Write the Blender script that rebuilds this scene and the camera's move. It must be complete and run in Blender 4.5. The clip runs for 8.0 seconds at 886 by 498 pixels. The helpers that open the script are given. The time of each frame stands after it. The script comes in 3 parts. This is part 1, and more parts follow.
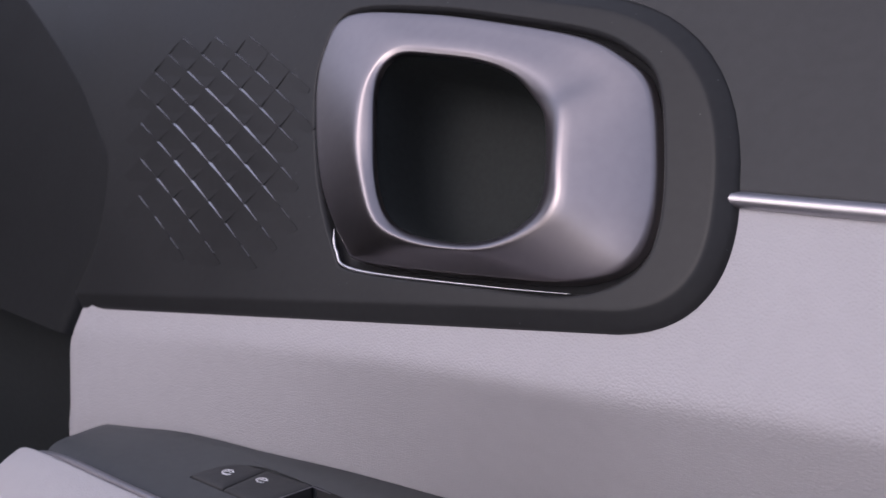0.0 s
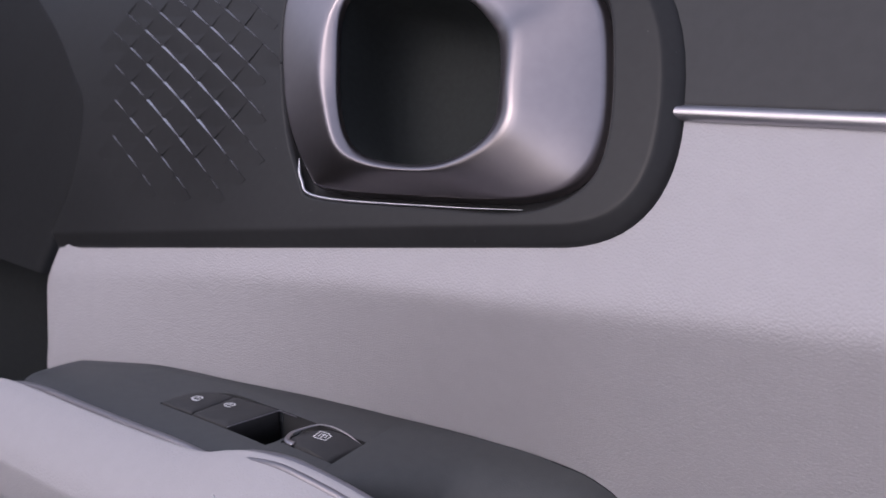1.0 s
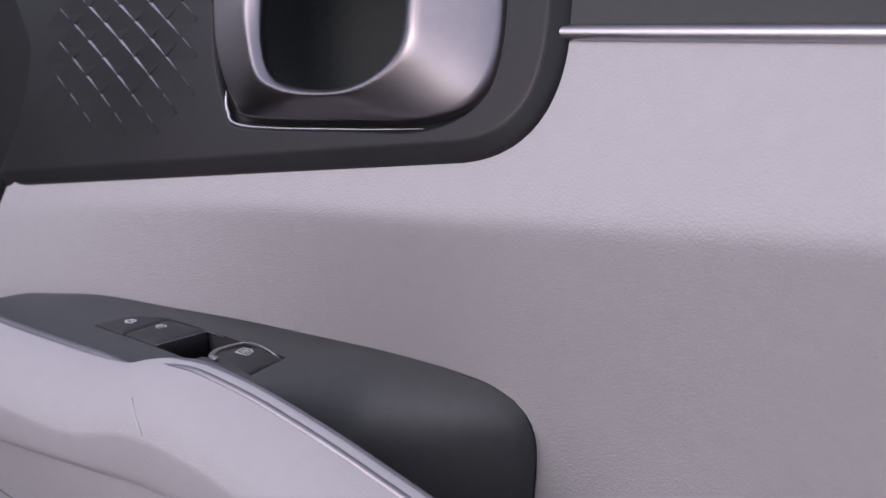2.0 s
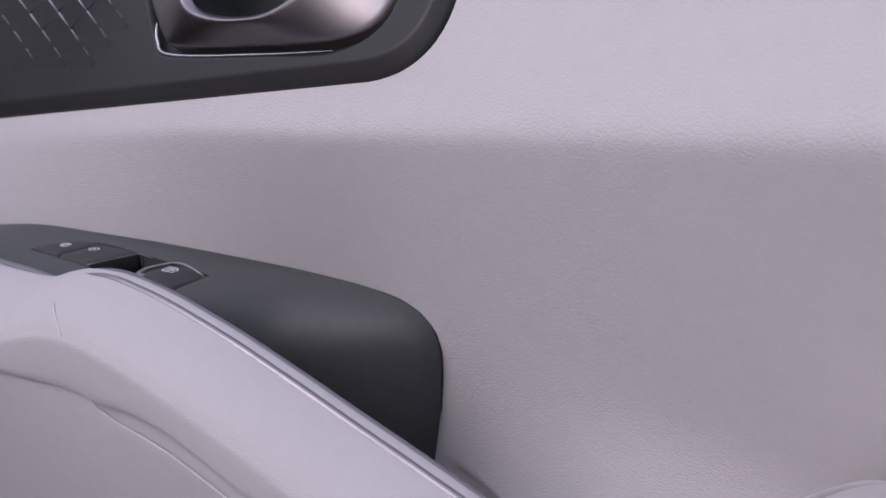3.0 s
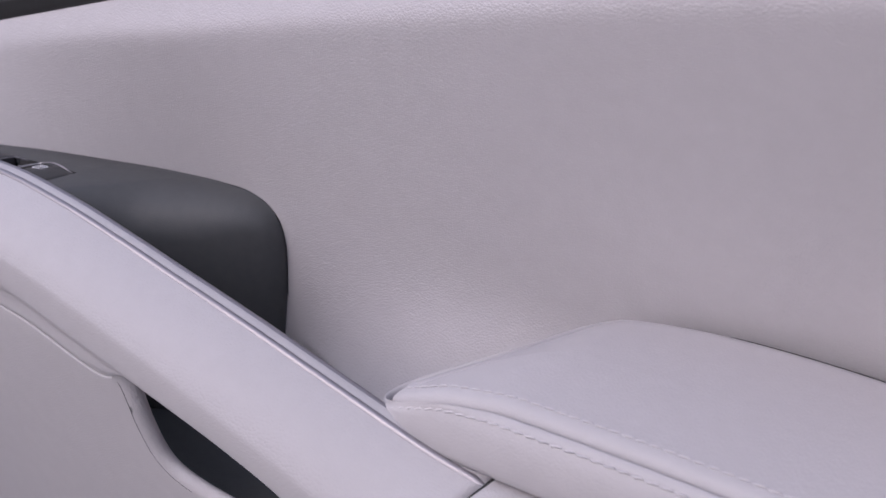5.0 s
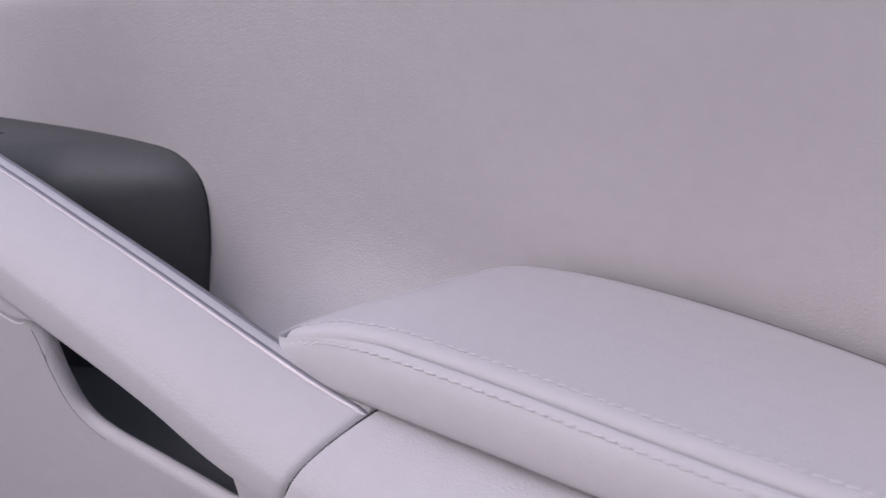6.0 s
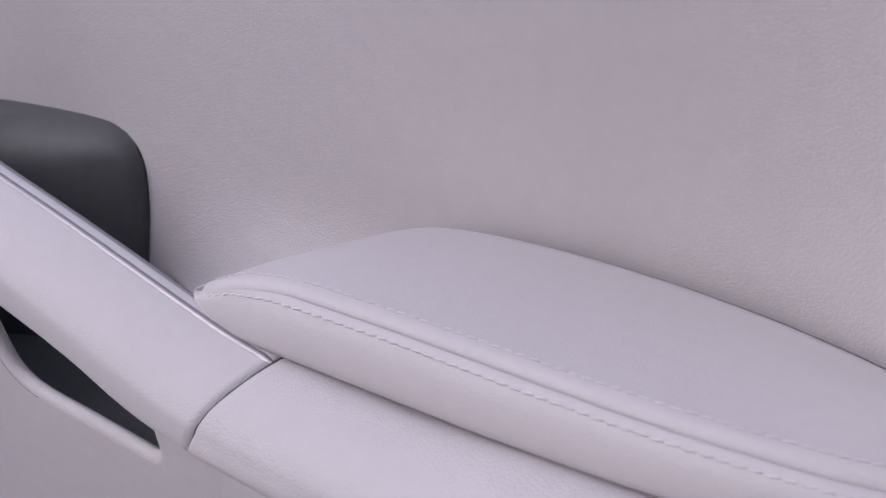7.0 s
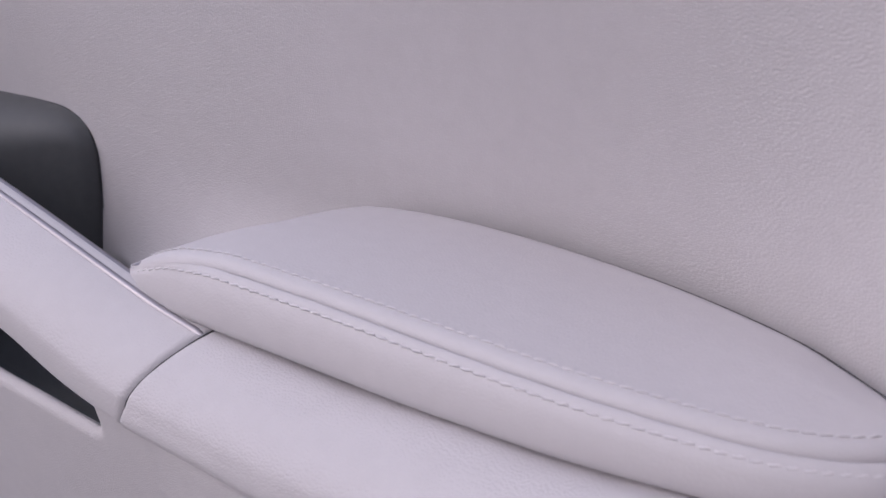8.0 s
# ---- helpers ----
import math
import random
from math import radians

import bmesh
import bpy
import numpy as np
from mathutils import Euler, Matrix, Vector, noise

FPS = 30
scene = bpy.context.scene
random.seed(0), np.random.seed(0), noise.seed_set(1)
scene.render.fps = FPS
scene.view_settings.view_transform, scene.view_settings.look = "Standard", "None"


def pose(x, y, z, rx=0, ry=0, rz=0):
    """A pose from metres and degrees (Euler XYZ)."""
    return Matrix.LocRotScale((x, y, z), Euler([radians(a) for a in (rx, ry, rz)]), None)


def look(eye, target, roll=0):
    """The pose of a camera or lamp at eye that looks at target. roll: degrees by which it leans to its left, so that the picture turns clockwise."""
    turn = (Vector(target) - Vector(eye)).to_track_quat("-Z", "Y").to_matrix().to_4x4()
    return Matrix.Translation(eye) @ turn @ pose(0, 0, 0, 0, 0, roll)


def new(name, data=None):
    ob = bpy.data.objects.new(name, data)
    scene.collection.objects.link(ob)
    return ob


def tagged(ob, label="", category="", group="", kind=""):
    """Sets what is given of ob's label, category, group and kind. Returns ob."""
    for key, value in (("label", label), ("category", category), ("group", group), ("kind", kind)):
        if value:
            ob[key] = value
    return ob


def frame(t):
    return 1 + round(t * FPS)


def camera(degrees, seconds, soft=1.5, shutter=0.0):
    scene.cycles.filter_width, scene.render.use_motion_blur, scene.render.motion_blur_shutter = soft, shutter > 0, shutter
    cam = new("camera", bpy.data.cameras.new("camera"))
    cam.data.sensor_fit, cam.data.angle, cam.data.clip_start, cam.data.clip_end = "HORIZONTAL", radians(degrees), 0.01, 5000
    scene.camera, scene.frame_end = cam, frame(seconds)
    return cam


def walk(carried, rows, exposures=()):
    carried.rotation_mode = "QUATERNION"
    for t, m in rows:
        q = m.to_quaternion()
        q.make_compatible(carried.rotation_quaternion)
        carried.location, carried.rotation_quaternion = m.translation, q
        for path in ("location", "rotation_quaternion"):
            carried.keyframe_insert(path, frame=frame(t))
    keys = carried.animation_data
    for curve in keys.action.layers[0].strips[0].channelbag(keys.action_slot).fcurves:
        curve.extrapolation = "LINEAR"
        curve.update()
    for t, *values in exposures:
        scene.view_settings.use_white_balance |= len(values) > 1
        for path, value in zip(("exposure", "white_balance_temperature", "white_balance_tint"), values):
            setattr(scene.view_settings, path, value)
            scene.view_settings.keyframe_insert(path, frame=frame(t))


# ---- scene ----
from mathutils.geometry import tessellate_polygon

# ================= camera and its walk =================
cam = camera(48.0, 8.0, soft=1.5)
PATH = [
    (0.0, 0.2766, -0.1937, 0.8160, -20.00, 0.00, 38.00),
    (0.5, 0.2830, -0.1942, 0.8097, -20.53, 0.05, 37.95),
    (1.0, 0.2917, -0.1957, 0.8033, -21.09, 0.06, 37.91),
    (1.5, 0.3061, -0.1966, 0.7977, -21.63, -0.00, 37.73),
    (1.7, 0.3122, -0.1969, 0.7958, -21.83, -0.06, 37.64),
    (2.8, 0.3459, -0.1991, 0.7839, -22.95, -0.69, 37.23),
    (3.0, 0.3520, -0.1998, 0.7817, -23.12, -0.80, 37.14),
    (3.5, 0.3681, -0.2010, 0.7770, -23.42, -1.06, 36.83),
    (4.0, 0.3835, -0.2028, 0.7731, -23.57, -1.26, 36.48),
    (4.5, 0.3965, -0.2053, 0.7693, -23.60, -1.42, 36.16),
    (4.7, 0.4010, -0.2055, 0.7678, -23.58, -1.50, 36.02),
    (5.8, 0.4276, -0.2025, 0.7567, -23.33, -2.18, 35.21),
    (6.0, 0.4331, -0.2025, 0.7555, -23.27, -2.30, 35.13),
    (6.5, 0.4459, -0.2028, 0.7529, -23.09, -2.57, 35.02),
    (7.0, 0.4581, -0.2018, 0.7501, -22.99, -2.82, 34.90),
    (7.5, 0.4678, -0.1998, 0.7478, -22.90, -3.03, 34.73),
    (8.0, 0.4742, -0.1984, 0.7466, -22.79, -3.20, 34.62),
]
walk(cam, [(t, pose(x, y, z, 90 + p, r, w)) for t, x, y, z, p, r, w in PATH],
     exposures=((0.0, -0.38, 5480, 22), (1.7, -0.31, 5480, 22), (4.0, -0.14, 5480, 22), (8.0, -0.04, 5480, 22)))

cam.data.dof.use_dof, cam.data.dof.focus_distance, cam.data.dof.aperture_fstop = True, 0.255, 24.0

# ================= world, sun =================
world = bpy.data.worlds.new("sky")
scene.world = world
world.use_nodes = True
wn = world.node_tree
sky = wn.nodes.new("ShaderNodeTexSky")
sky.sky_type = 'NISHITA'
sky.sun_disc = False
SUN_ELEV, SUN_AZ = 38.0, 205.0        # azimuth clockwise from +y
sky.sun_elevation, sky.sun_rotation = radians(SUN_ELEV), radians(SUN_AZ)
sky.air_density, sky.dust_density, sky.ozone_density = 1.0, 6.0, 0.6
back = wn.nodes["Background"]
back.inputs["Strength"].default_value = 0.11
wn.links.new(sky.outputs[0], back.inputs["Color"])
sun = new("sun", bpy.data.lights.new("sun", "SUN"))
sun.data.energy, sun.data.angle, sun.data.color = 1.5, radians(172), (1.0, 0.96, 0.92)
sa, se = radians(SUN_AZ), radians(SUN_ELEV)
sun.matrix_world = look((math.sin(sa) * math.cos(se) * 5, math.cos(sa) * math.cos(se) * 5, math.sin(se) * 5), (0, 0, 0))


# ================= materials =================
def material(name, colour, rough, metal=0.0, coat=0.0, spec=0.5):
    m = bpy.data.materials.new(name)
    m.use_nodes = True
    b = m.node_tree.nodes["Principled BSDF"]
    b.inputs["Base Color"].default_value = (*colour, 1)
    b.inputs["Roughness"].default_value = rough
    b.inputs["Metallic"].default_value = metal
    b.inputs["Coat Weight"].default_value = coat
    b.inputs["Specular IOR Level"].default_value = spec
    return m


def node(m, kind, **inputs):
    n = m.node_tree.nodes.new(kind)
    for k, v in inputs.items():
        n.inputs[k.replace("_", " ")].default_value = v
    return n


def link(m, a, b):
    m.node_tree.links.new(a, b)


def coords(m, scale=(1, 1, 1)):
    t = node(m, "ShaderNodeTexCoord")
    p = node(m, "ShaderNodeMapping", Scale=scale)
    link(m, t.outputs["Object"], p.inputs["Vector"])
    return p.outputs[0]


def vary(m, colour, amount, scale, rough=None):
    """Uneven tone at two scales, and uneven gloss."""
    b = m.node_tree.nodes["Principled BSDF"]
    v = coords(m)
    big, fine = node(m, "ShaderNodeTexNoise", Scale=scale, Detail=4.0), node(m, "ShaderNodeTexNoise", Scale=scale * 22, Detail=3.0)
    link(m, v, big.inputs["Vector"]), link(m, v, fine.inputs["Vector"])
    add = node(m, "ShaderNodeMath")
    add.operation = 'ADD'
    link(m, big.outputs["Fac"], add.inputs[0]), link(m, fine.outputs["Fac"], add.inputs[1])
    rng = node(m, "ShaderNodeMapRange", From_Min=0.6, From_Max=1.4, To_Min=1 - amount, To_Max=1 + amount)
    link(m, add.outputs[0], rng.inputs["Value"])
    mul = node(m, "ShaderNodeVectorMath")
    mul.operation = 'MULTIPLY'
    mul.inputs[0].default_value = colour
    link(m, rng.outputs[0], mul.inputs[1])
    link(m, mul.outputs[0], b.inputs["Base Color"])
    if rough:
        r2 = node(m, "ShaderNodeMapRange", From_Min=0.35, From_Max=0.65, To_Min=rough[0], To_Max=rough[1])
        link(m, big.outputs["Fac"], r2.inputs["Value"])
        link(m, r2.outputs[0], b.inputs["Roughness"])
    return v


def grain(m, cell, depth, stretch=1.0, strength=1.0):
    """Leather grain: pebbles with creases between them, cell metres across, over slow waves."""
    b = m.node_tree.nodes["Principled BSDF"]
    v = coords(m, (1 / stretch, 1, 1))
    warp = node(m, "ShaderNodeTexNoise", Scale=0.35 / cell, Detail=2.0)
    link(m, v, warp.inputs["Vector"])
    mix = node(m, "ShaderNodeMix")
    mix.data_type = 'VECTOR'
    mix.inputs["Factor"].default_value = 0.0004
    link(m, v, mix.inputs[4]), link(m, warp.outputs["Color"], mix.inputs[5])
    cells = node(m, "ShaderNodeTexVoronoi", Scale=1 / cell)
    cells.feature = 'F1'
    link(m, mix.outputs[1], cells.inputs["Vector"])
    fold = node(m, "ShaderNodeTexNoise", Scale=1.3 / cell, Detail=3.0)
    link(m, v, fold.inputs["Vector"])
    low = node(m, "ShaderNodeMath")
    low.operation = 'MULTIPLY'
    low.inputs[1].default_value = 0.25
    link(m, fold.outputs["Fac"], low.inputs[0])
    add = node(m, "ShaderNodeMath")
    add.operation = 'SUBTRACT'
    link(m, low.outputs[0], add.inputs[0]), link(m, cells.outputs["Distance"], add.inputs[1])
    bump = node(m, "ShaderNodeBump", Strength=strength, Distance=depth)
    link(m, add.outputs[0], bump.inputs["Height"])
    link(m, bump.outputs[0], b.inputs["Normal"])


GREY = (0.52, 0.50, 0.51)
leather = material("pale grey grained leather", GREY, 0.55, spec=0.35)
vary(leather, GREY, 0.035, 9, (0.58, 0.70))
grain(leather, 0.0006, 0.00024, 1.15, 0.52)
nappa = material("pale grey smooth leather", GREY, 0.6, spec=0.3)
vary(nappa, GREY, 0.03, 12, (0.55, 0.65))
grain(nappa, 0.0006, 0.00012, 1.2, 0.4)
moulded = material("pale grey soft moulding", GREY, 0.6, spec=0.3)
vary(moulded, GREY, 0.03, 10, (0.56, 0.66))
grain(moulded, 0.0007, 0.00022, 1.2, 0.38)
thread = material("pale grey thread", (0.6, 0.58, 0.59), 0.7)
vary(thread, (0.6, 0.58, 0.59), 0.08, 200)
DARK = (0.054, 0.054, 0.055)
soft_dark = material("charcoal soft plastic", DARK, 0.62, spec=0.38)
vary(soft_dark, DARK, 0.10, 14, (0.56, 0.68))
grain(soft_dark, 0.0005, 0.00008, 1.0, 0.4)
POD = (0.082, 0.086, 0.088)
pod_dark = material("charcoal pod plastic", POD, 0.55, spec=0.42)
vary(pod_dark, POD, 0.10, 14, (0.50, 0.62))
grain(pod_dark, 0.0005, 0.00008, 1.0, 0.4)
satin_dark = material("charcoal satin plastic", (0.030, 0.030, 0.0305), 0.42, spec=0.25)
vary(satin_dark, (0.032, 0.032, 0.0325), 0.12, 18, (0.33, 0.43))
dust = node(satin_dark, "ShaderNodeTexVoronoi", Scale=210.0)
link(satin_dark, coords(satin_dark), dust.inputs["Vector"])
few = node(satin_dark, "ShaderNodeMapRange", From_Min=0.03, From_Max=0.05, To_Min=0.07, To_Max=0.0)
link(satin_dark, dust.outputs["Distance"], few.inputs["Value"])
speck = node(satin_dark, "ShaderNodeVectorMath")
speck.operation = 'ADD'
shade = satin_dark.node_tree.nodes["Principled BSDF"].inputs["Base Color"]
link(satin_dark, shade.links[0].from_socket, speck.inputs[0])
link(satin_dark, few.outputs[0], speck.inputs[1])
link(satin_dark, speck.outputs[0], shade)
dull_dark = material("dull charcoal vinyl", (0.020, 0.0205, 0.021), 0.6, spec=0.15)
vary(dull_dark, (0.020, 0.0205, 0.021), 0.15, 18, (0.60, 0.72))
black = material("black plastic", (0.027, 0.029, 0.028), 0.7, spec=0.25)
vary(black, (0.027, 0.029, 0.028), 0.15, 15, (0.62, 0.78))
cup_black = material("black matt cup", (0.040, 0.043, 0.041), 0.8, spec=0.12)
vary(cup_black, (0.040, 0.043, 0.041), 0.15, 25, (0.75, 0.9))
metal = material("satin silver metal", (0.39, 0.352, 0.357), 0.4, 1.0)
vary(metal, (0.39, 0.352, 0.357), 0.05, 15, (0.29, 0.36))
chrome = material("bright silver trim", (0.47, 0.45, 0.465), 0.2, 1.0)
vary(chrome, (0.47, 0.45, 0.465), 0.05, 30, (0.34, 0.44))
strip_metal = material("satin lilac-grey trim", (0.33, 0.315, 0.335), 0.5, 0.8)
vary(strip_metal, (0.33, 0.315, 0.335), 0.04, 30, (0.40, 0.50))
# silver for the highlights drawn on the facets and the socket edge
glint = material("bright silver inlay", (0.74, 0.73, 0.75), 0.4, 1.0)
vary(glint, (0.74, 0.73, 0.75), 0.05, 60, (0.35, 0.45))
white = material("white print", (0.75, 0.75, 0.76), 0.6)
cloth = material("grey cloth", (0.16, 0.155, 0.16), 0.9)
vary(cloth, (0.16, 0.155, 0.16), 0.1, 8)
carpet = material("grey floor covering", (0.36, 0.35, 0.35), 0.9)
vary(carpet, (0.36, 0.35, 0.35), 0.15, 6)


# ================= mesh helpers =================
def mesh(name, verts, faces, mat, smooth=True):
    me = bpy.data.meshes.new(name)
    me.from_pydata([tuple(v) for v in verts], [], faces)
    b = bmesh.new()
    b.from_mesh(me)
    bmesh.ops.remove_doubles(b, verts=b.verts, dist=1e-6)
    bmesh.ops.recalc_face_normals(b, faces=b.faces)
    b.to_mesh(me)
    b.free()
    me.materials.append(mat)
    if smooth:
        for p in me.polygons:
            p.use_smooth = True
    return me


def part(name, me, parent, label=""):
    ob = new(name, me)
    ob.parent = parent
    ob.matrix_parent_inverse = parent.matrix_world.inverted() if parent.type == 'EMPTY' else Matrix()
    return tagged(ob, label)


def grid(rows, close_u=False, close_v=False, cap=False):
    """Verts and quads of a net of points: rows of equal length; closed along either way."""
    nu, nv = len(rows), len(rows[0])
    verts = [p for r in rows for p in r]
    faces = []
    for i in range(nu if close_u else nu - 1):
        for j in range(nv if close_v else nv - 1):
            a, b = i * nv, ((i + 1) % nu) * nv
            k = (j + 1) % nv
            faces.append((a + j, a + k, b + k, b + j))
    if cap:
        faces.append(tuple(range(nv)))
        faces.append(tuple(range((nu - 1) * nv, nu * nv)))
    return verts, faces


def curve_at(table):
    """A smooth function through pairs (x, y), with monotone steps."""
    xs, ys = [p[0] for p in table], [p[1] for p in table]
    d = [(ys[i + 1] - ys[i]) / (xs[i + 1] - xs[i]) for i in range(len(xs) - 1)]
    m = [d[0]] + [0 if d[i - 1] * d[i] <= 0 else 2 * d[i - 1] * d[i] / (d[i - 1] + d[i]) for i in range(1, len(d))] + [d[-1]]

    def f(x):
        if x <= xs[0]:
            return ys[0] + m[0] * (x - xs[0])
        if x >= xs[-1]:
            return ys[-1] + m[-1] * (x - xs[-1])
        i = max(k for k in range(len(xs) - 1) if xs[k] <= x)
        h = xs[i + 1] - xs[i]
        t = (x - xs[i]) / h
        return ((2 * t ** 3 - 3 * t * t + 1) * ys[i] + (t ** 3 - 2 * t * t + t) * h * m[i]
                + (3 * t * t - 2 * t ** 3) * ys[i + 1] + (t ** 3 - t * t) * h * m[i + 1])
    return f


def spline(points, n, closed=False):
    """Catmull-Rom curve through points, n steps a span."""
    P = [Vector(p) for p in points]
    k, out = len(P), []
    at = (lambda i: P[i % k]) if closed else (lambda i: P[min(max(i, 0), k - 1)])
    for i in range(k if closed else k - 1):
        a, b, c, d = at(i - 1), at(i), at(i + 1), at(i + 2)
        for j in range(n):
            t = j / n
            out.append(0.5 * (2 * b + (c - a) * t + (2 * a - 5 * b + 4 * c - d) * t * t + (3 * b - a - 3 * c + d) * t ** 3))
    if not closed:
        out.append(P[-1])
    return out


def rounded(corners, radii, edge=10, arc=8, bows=None):
    """A closed outline with rounded corners, in plane coordinates; bows swells the edges outwards, edge by edge."""
    C = [Vector(c) for c in corners]
    n, out = len(C), []
    ends = []
    for i in range(n):
        a, b, c = C[i - 1], C[i], C[(i + 1) % n]
        ends.append((b + (a - b).normalized() * radii[i], b, b + (c - b).normalized() * radii[i]))
    for i in range(n):
        p, b, q = ends[i]
        for j in range(arc):
            t = j / arc
            out.append((1 - t) ** 2 * p + 2 * t * (1 - t) * (b * 0.92 + (p + q) * 0.04) + t * t * q)
        r = ends[(i + 1) % n][0]
        for j in range(edge):
            t = j / edge
            d = (r - q).normalized()
            out.append(q.lerp(r, t) + Vector((d.y, -d.x)) * (bows[i] if bows else 0.0) * 4 * t * (1 - t))
    return out


def tube(points, r, sides=8):
    rows = []
    for i, p in enumerate(points):
        d = (points[min(i + 1, len(points) - 1)] - points[max(i - 1, 0)]).normalized()
        s = d.cross(Vector((0, 0, 1))).normalized()
        w = s.cross(d)
        rows.append([p + r * (math.cos(a) * s + math.sin(a) * w) for a in (2 * math.pi * k / sides for k in range(sides))])
    return grid(rows, close_v=True, cap=True)


def steps(a, b, n):
    return [a + (b - a) * i / n for i in range(n + 1)]


def block(x0, x1, y0, y1, z0, z1, bevel=0.004):
    b = bmesh.new()
    bmesh.ops.create_cube(b, size=1)
    for v in b.verts:
        v.co = Vector(((x0 + x1) / 2 + v.co.x * (x1 - x0), (y0 + y1) / 2 + v.co.y * (y1 - y0), (z0 + z1) / 2 + v.co.z * (z1 - z0)))
    bmesh.ops.bevel(b, geom=b.edges[:], offset=bevel, segments=3, affect='EDGES')
    v = [x.co.copy() for x in b.verts]
    b.verts.index_update()
    f = [tuple(x.index for x in q.verts) for q in b.faces]
    b.free()
    return v, f


# ================= the shape of the door =================
FLOOR = 0.28


def lean(x, z):
    """Depth of the upper door, which leans outwards."""
    return 0.0197 - 0.12 * (x - 0.009) + 0.58 * (z - 0.7224)


O = Vector((0.1, 0.018988, 0.74))
EU, EV, EN = Vector((0.9929, -0.1191, 0)), Vector((0.0595, 0.4955, 0.8666)), Vector((-0.1032, -0.8604, 0.4990))


def up(p, h=0.0):
    """A point of the upper door from millimetres along and up it, h metres proud."""
    return O + EU * p[0] * 0.001 + EV * p[1] * 0.001 + EN * h


ridge_z = curve_at([(-0.06, 0.6535), (-0.031, 0.6616), (0.045, 0.6797), (0.116, 0.6946), (0.17, 0.704), (0.211, 0.7118), (0.278, 0.7237), (0.332, 0.7332), (0.6, 0.765)])
edge_z = curve_at([(-0.06, 0.622), (-0.02, 0.632), (0.0, 0.637), (0.03, 0.6435), (0.06, 0.647), (0.1, 0.650), (0.15, 0.6525), (0.2, 0.6535), (0.6, 0.656)])
wall_y = curve_at([(-0.06, -0.020), (-0.02, -0.019), (0.0, -0.0175), (0.03, -0.014), (0.06, -0.011), (0.095, -0.005), (0.124, -0.0008), (0.152, 0.0034),
                   (0.172, 0.0052), (0.20, 0.0032), (0.25, 0.0042), (0.30, 0.0074), (0.345, 0.0118), (0.374, 0.0142), (0.405, 0.0117), (0.433, 0.0043), (0.46, -0.0090), (0.5, -0.030), (0.7, -0.06)])


panel_z = curve_at([(-0.06, 0.6628), (-0.0442, 0.6667), (0.0104, 0.6802), (0.0901, 0.6982), (0.1422, 0.7093), (0.1699, 0.7158), (0.1851, 0.7214), (0.194, 0.728)])


def softplus(d, w):
    return d if d > 30 * w else w * math.log1p(math.exp(d / w))


def wall(x, z):
    """Depth of the padded wall: leaning above the ridge, scooped below it, upright behind the armrest."""
    zr, ze, yw = ridge_z(x), edge_z(x), wall_y(x)
    yr = lean(x, zr)
    m2 = (yr - yw) / (zr - ze)
    w2 = 0.004 + 0.012 * max(0.0, min(1.0, (x - 0.19) / 0.06))
    y = yr + 0.58 * (z - zr) + (0.58 - m2) * softplus(zr - z, 0.0013) + m2 * softplus(ze - w2 - z, w2)
    y -= 0.0016 * math.exp(-((x + 0.034) / 0.0035) ** 2)
    if z > 0.603:
        y -= min(0.03, 18 * softplus(0.645 - z, 0.005) ** 2) * max(0.0, min(1.0, (x - 0.203) / 0.060)) ** 1.2
    if x < 0.188 and z > panel_z(x) + 0.007:
        y += 0.10
    return y


door = new("car_door")
door.location = (0.25, 0.02, FLOOR)
bpy.context.view_layer.update()
tagged(door, "car door lining in pale grey leather with charcoal upper panel", "car door")

# ----- leather wall -----
xs = steps(-0.042, 0.618, 170)
zs = steps(FLOOR + 0.002, 0.60, 8)[:-1] + steps(0.60, 0.79, 90)
rows = []
for x in xs:
    zt = 0.7505 + 0.114 * (x - 0.2)
    edge = max(0.0, 1 - (x + 0.042) / 0.05)
    rows.append([Vector((x + edge * 0.004 * max(0.0, min(1.0, (0.652 - z) / 0.02)), wall(x, min(z, zt)), min(z, zt))) for z in zs])
turn = []
for k in range(1, 7):
    a = k / 6 * math.pi / 2
    turn.insert(0, [p + Vector((-0.006 * math.sin(a), 0.012 * (1 - math.cos(a)) + (0.05 if k == 6 else 0), 0)) for p in rows[0]])
part("padded_panel", mesh("padded_panel", *grid(turn + rows), leather), door, "pale grey grained leather wall with a soft ridge along it")

# ----- upper dark panel above the trim -----
flange_x = curve_at([(0.73, 0.2002), (0.7501, 0.1991), (0.7643, 0.1936), (0.7731, 0.1882), (0.7795, 0.1793), (0.7861, 0.1609), (0.7877, 0.137), (0.79, 0.05)])
rows = []
for x in steps(0.03, 0.618, 180):
    zt = 0.7515 + 0.114 * (x - 0.2)
    col = []
    for k in [0, 0.0006, 0.002] + steps(0.004, 0.06, 40) + [0.08, 0.11, 0.16]:
        y = lean(x, zt + k) + (0.003 if k == 0 else -0.0005 + 0.25 * k * k)
        if zt + k < 0.79 and x < flange_x(zt + k) - 0.013:
            y += 0.10
        col.append(Vector((x, y, zt + k)))
    rows.append(col)
part("upper_panel", mesh("upper_panel", *grid(rows), soft_dark), door, "charcoal soft-touch upper panel")

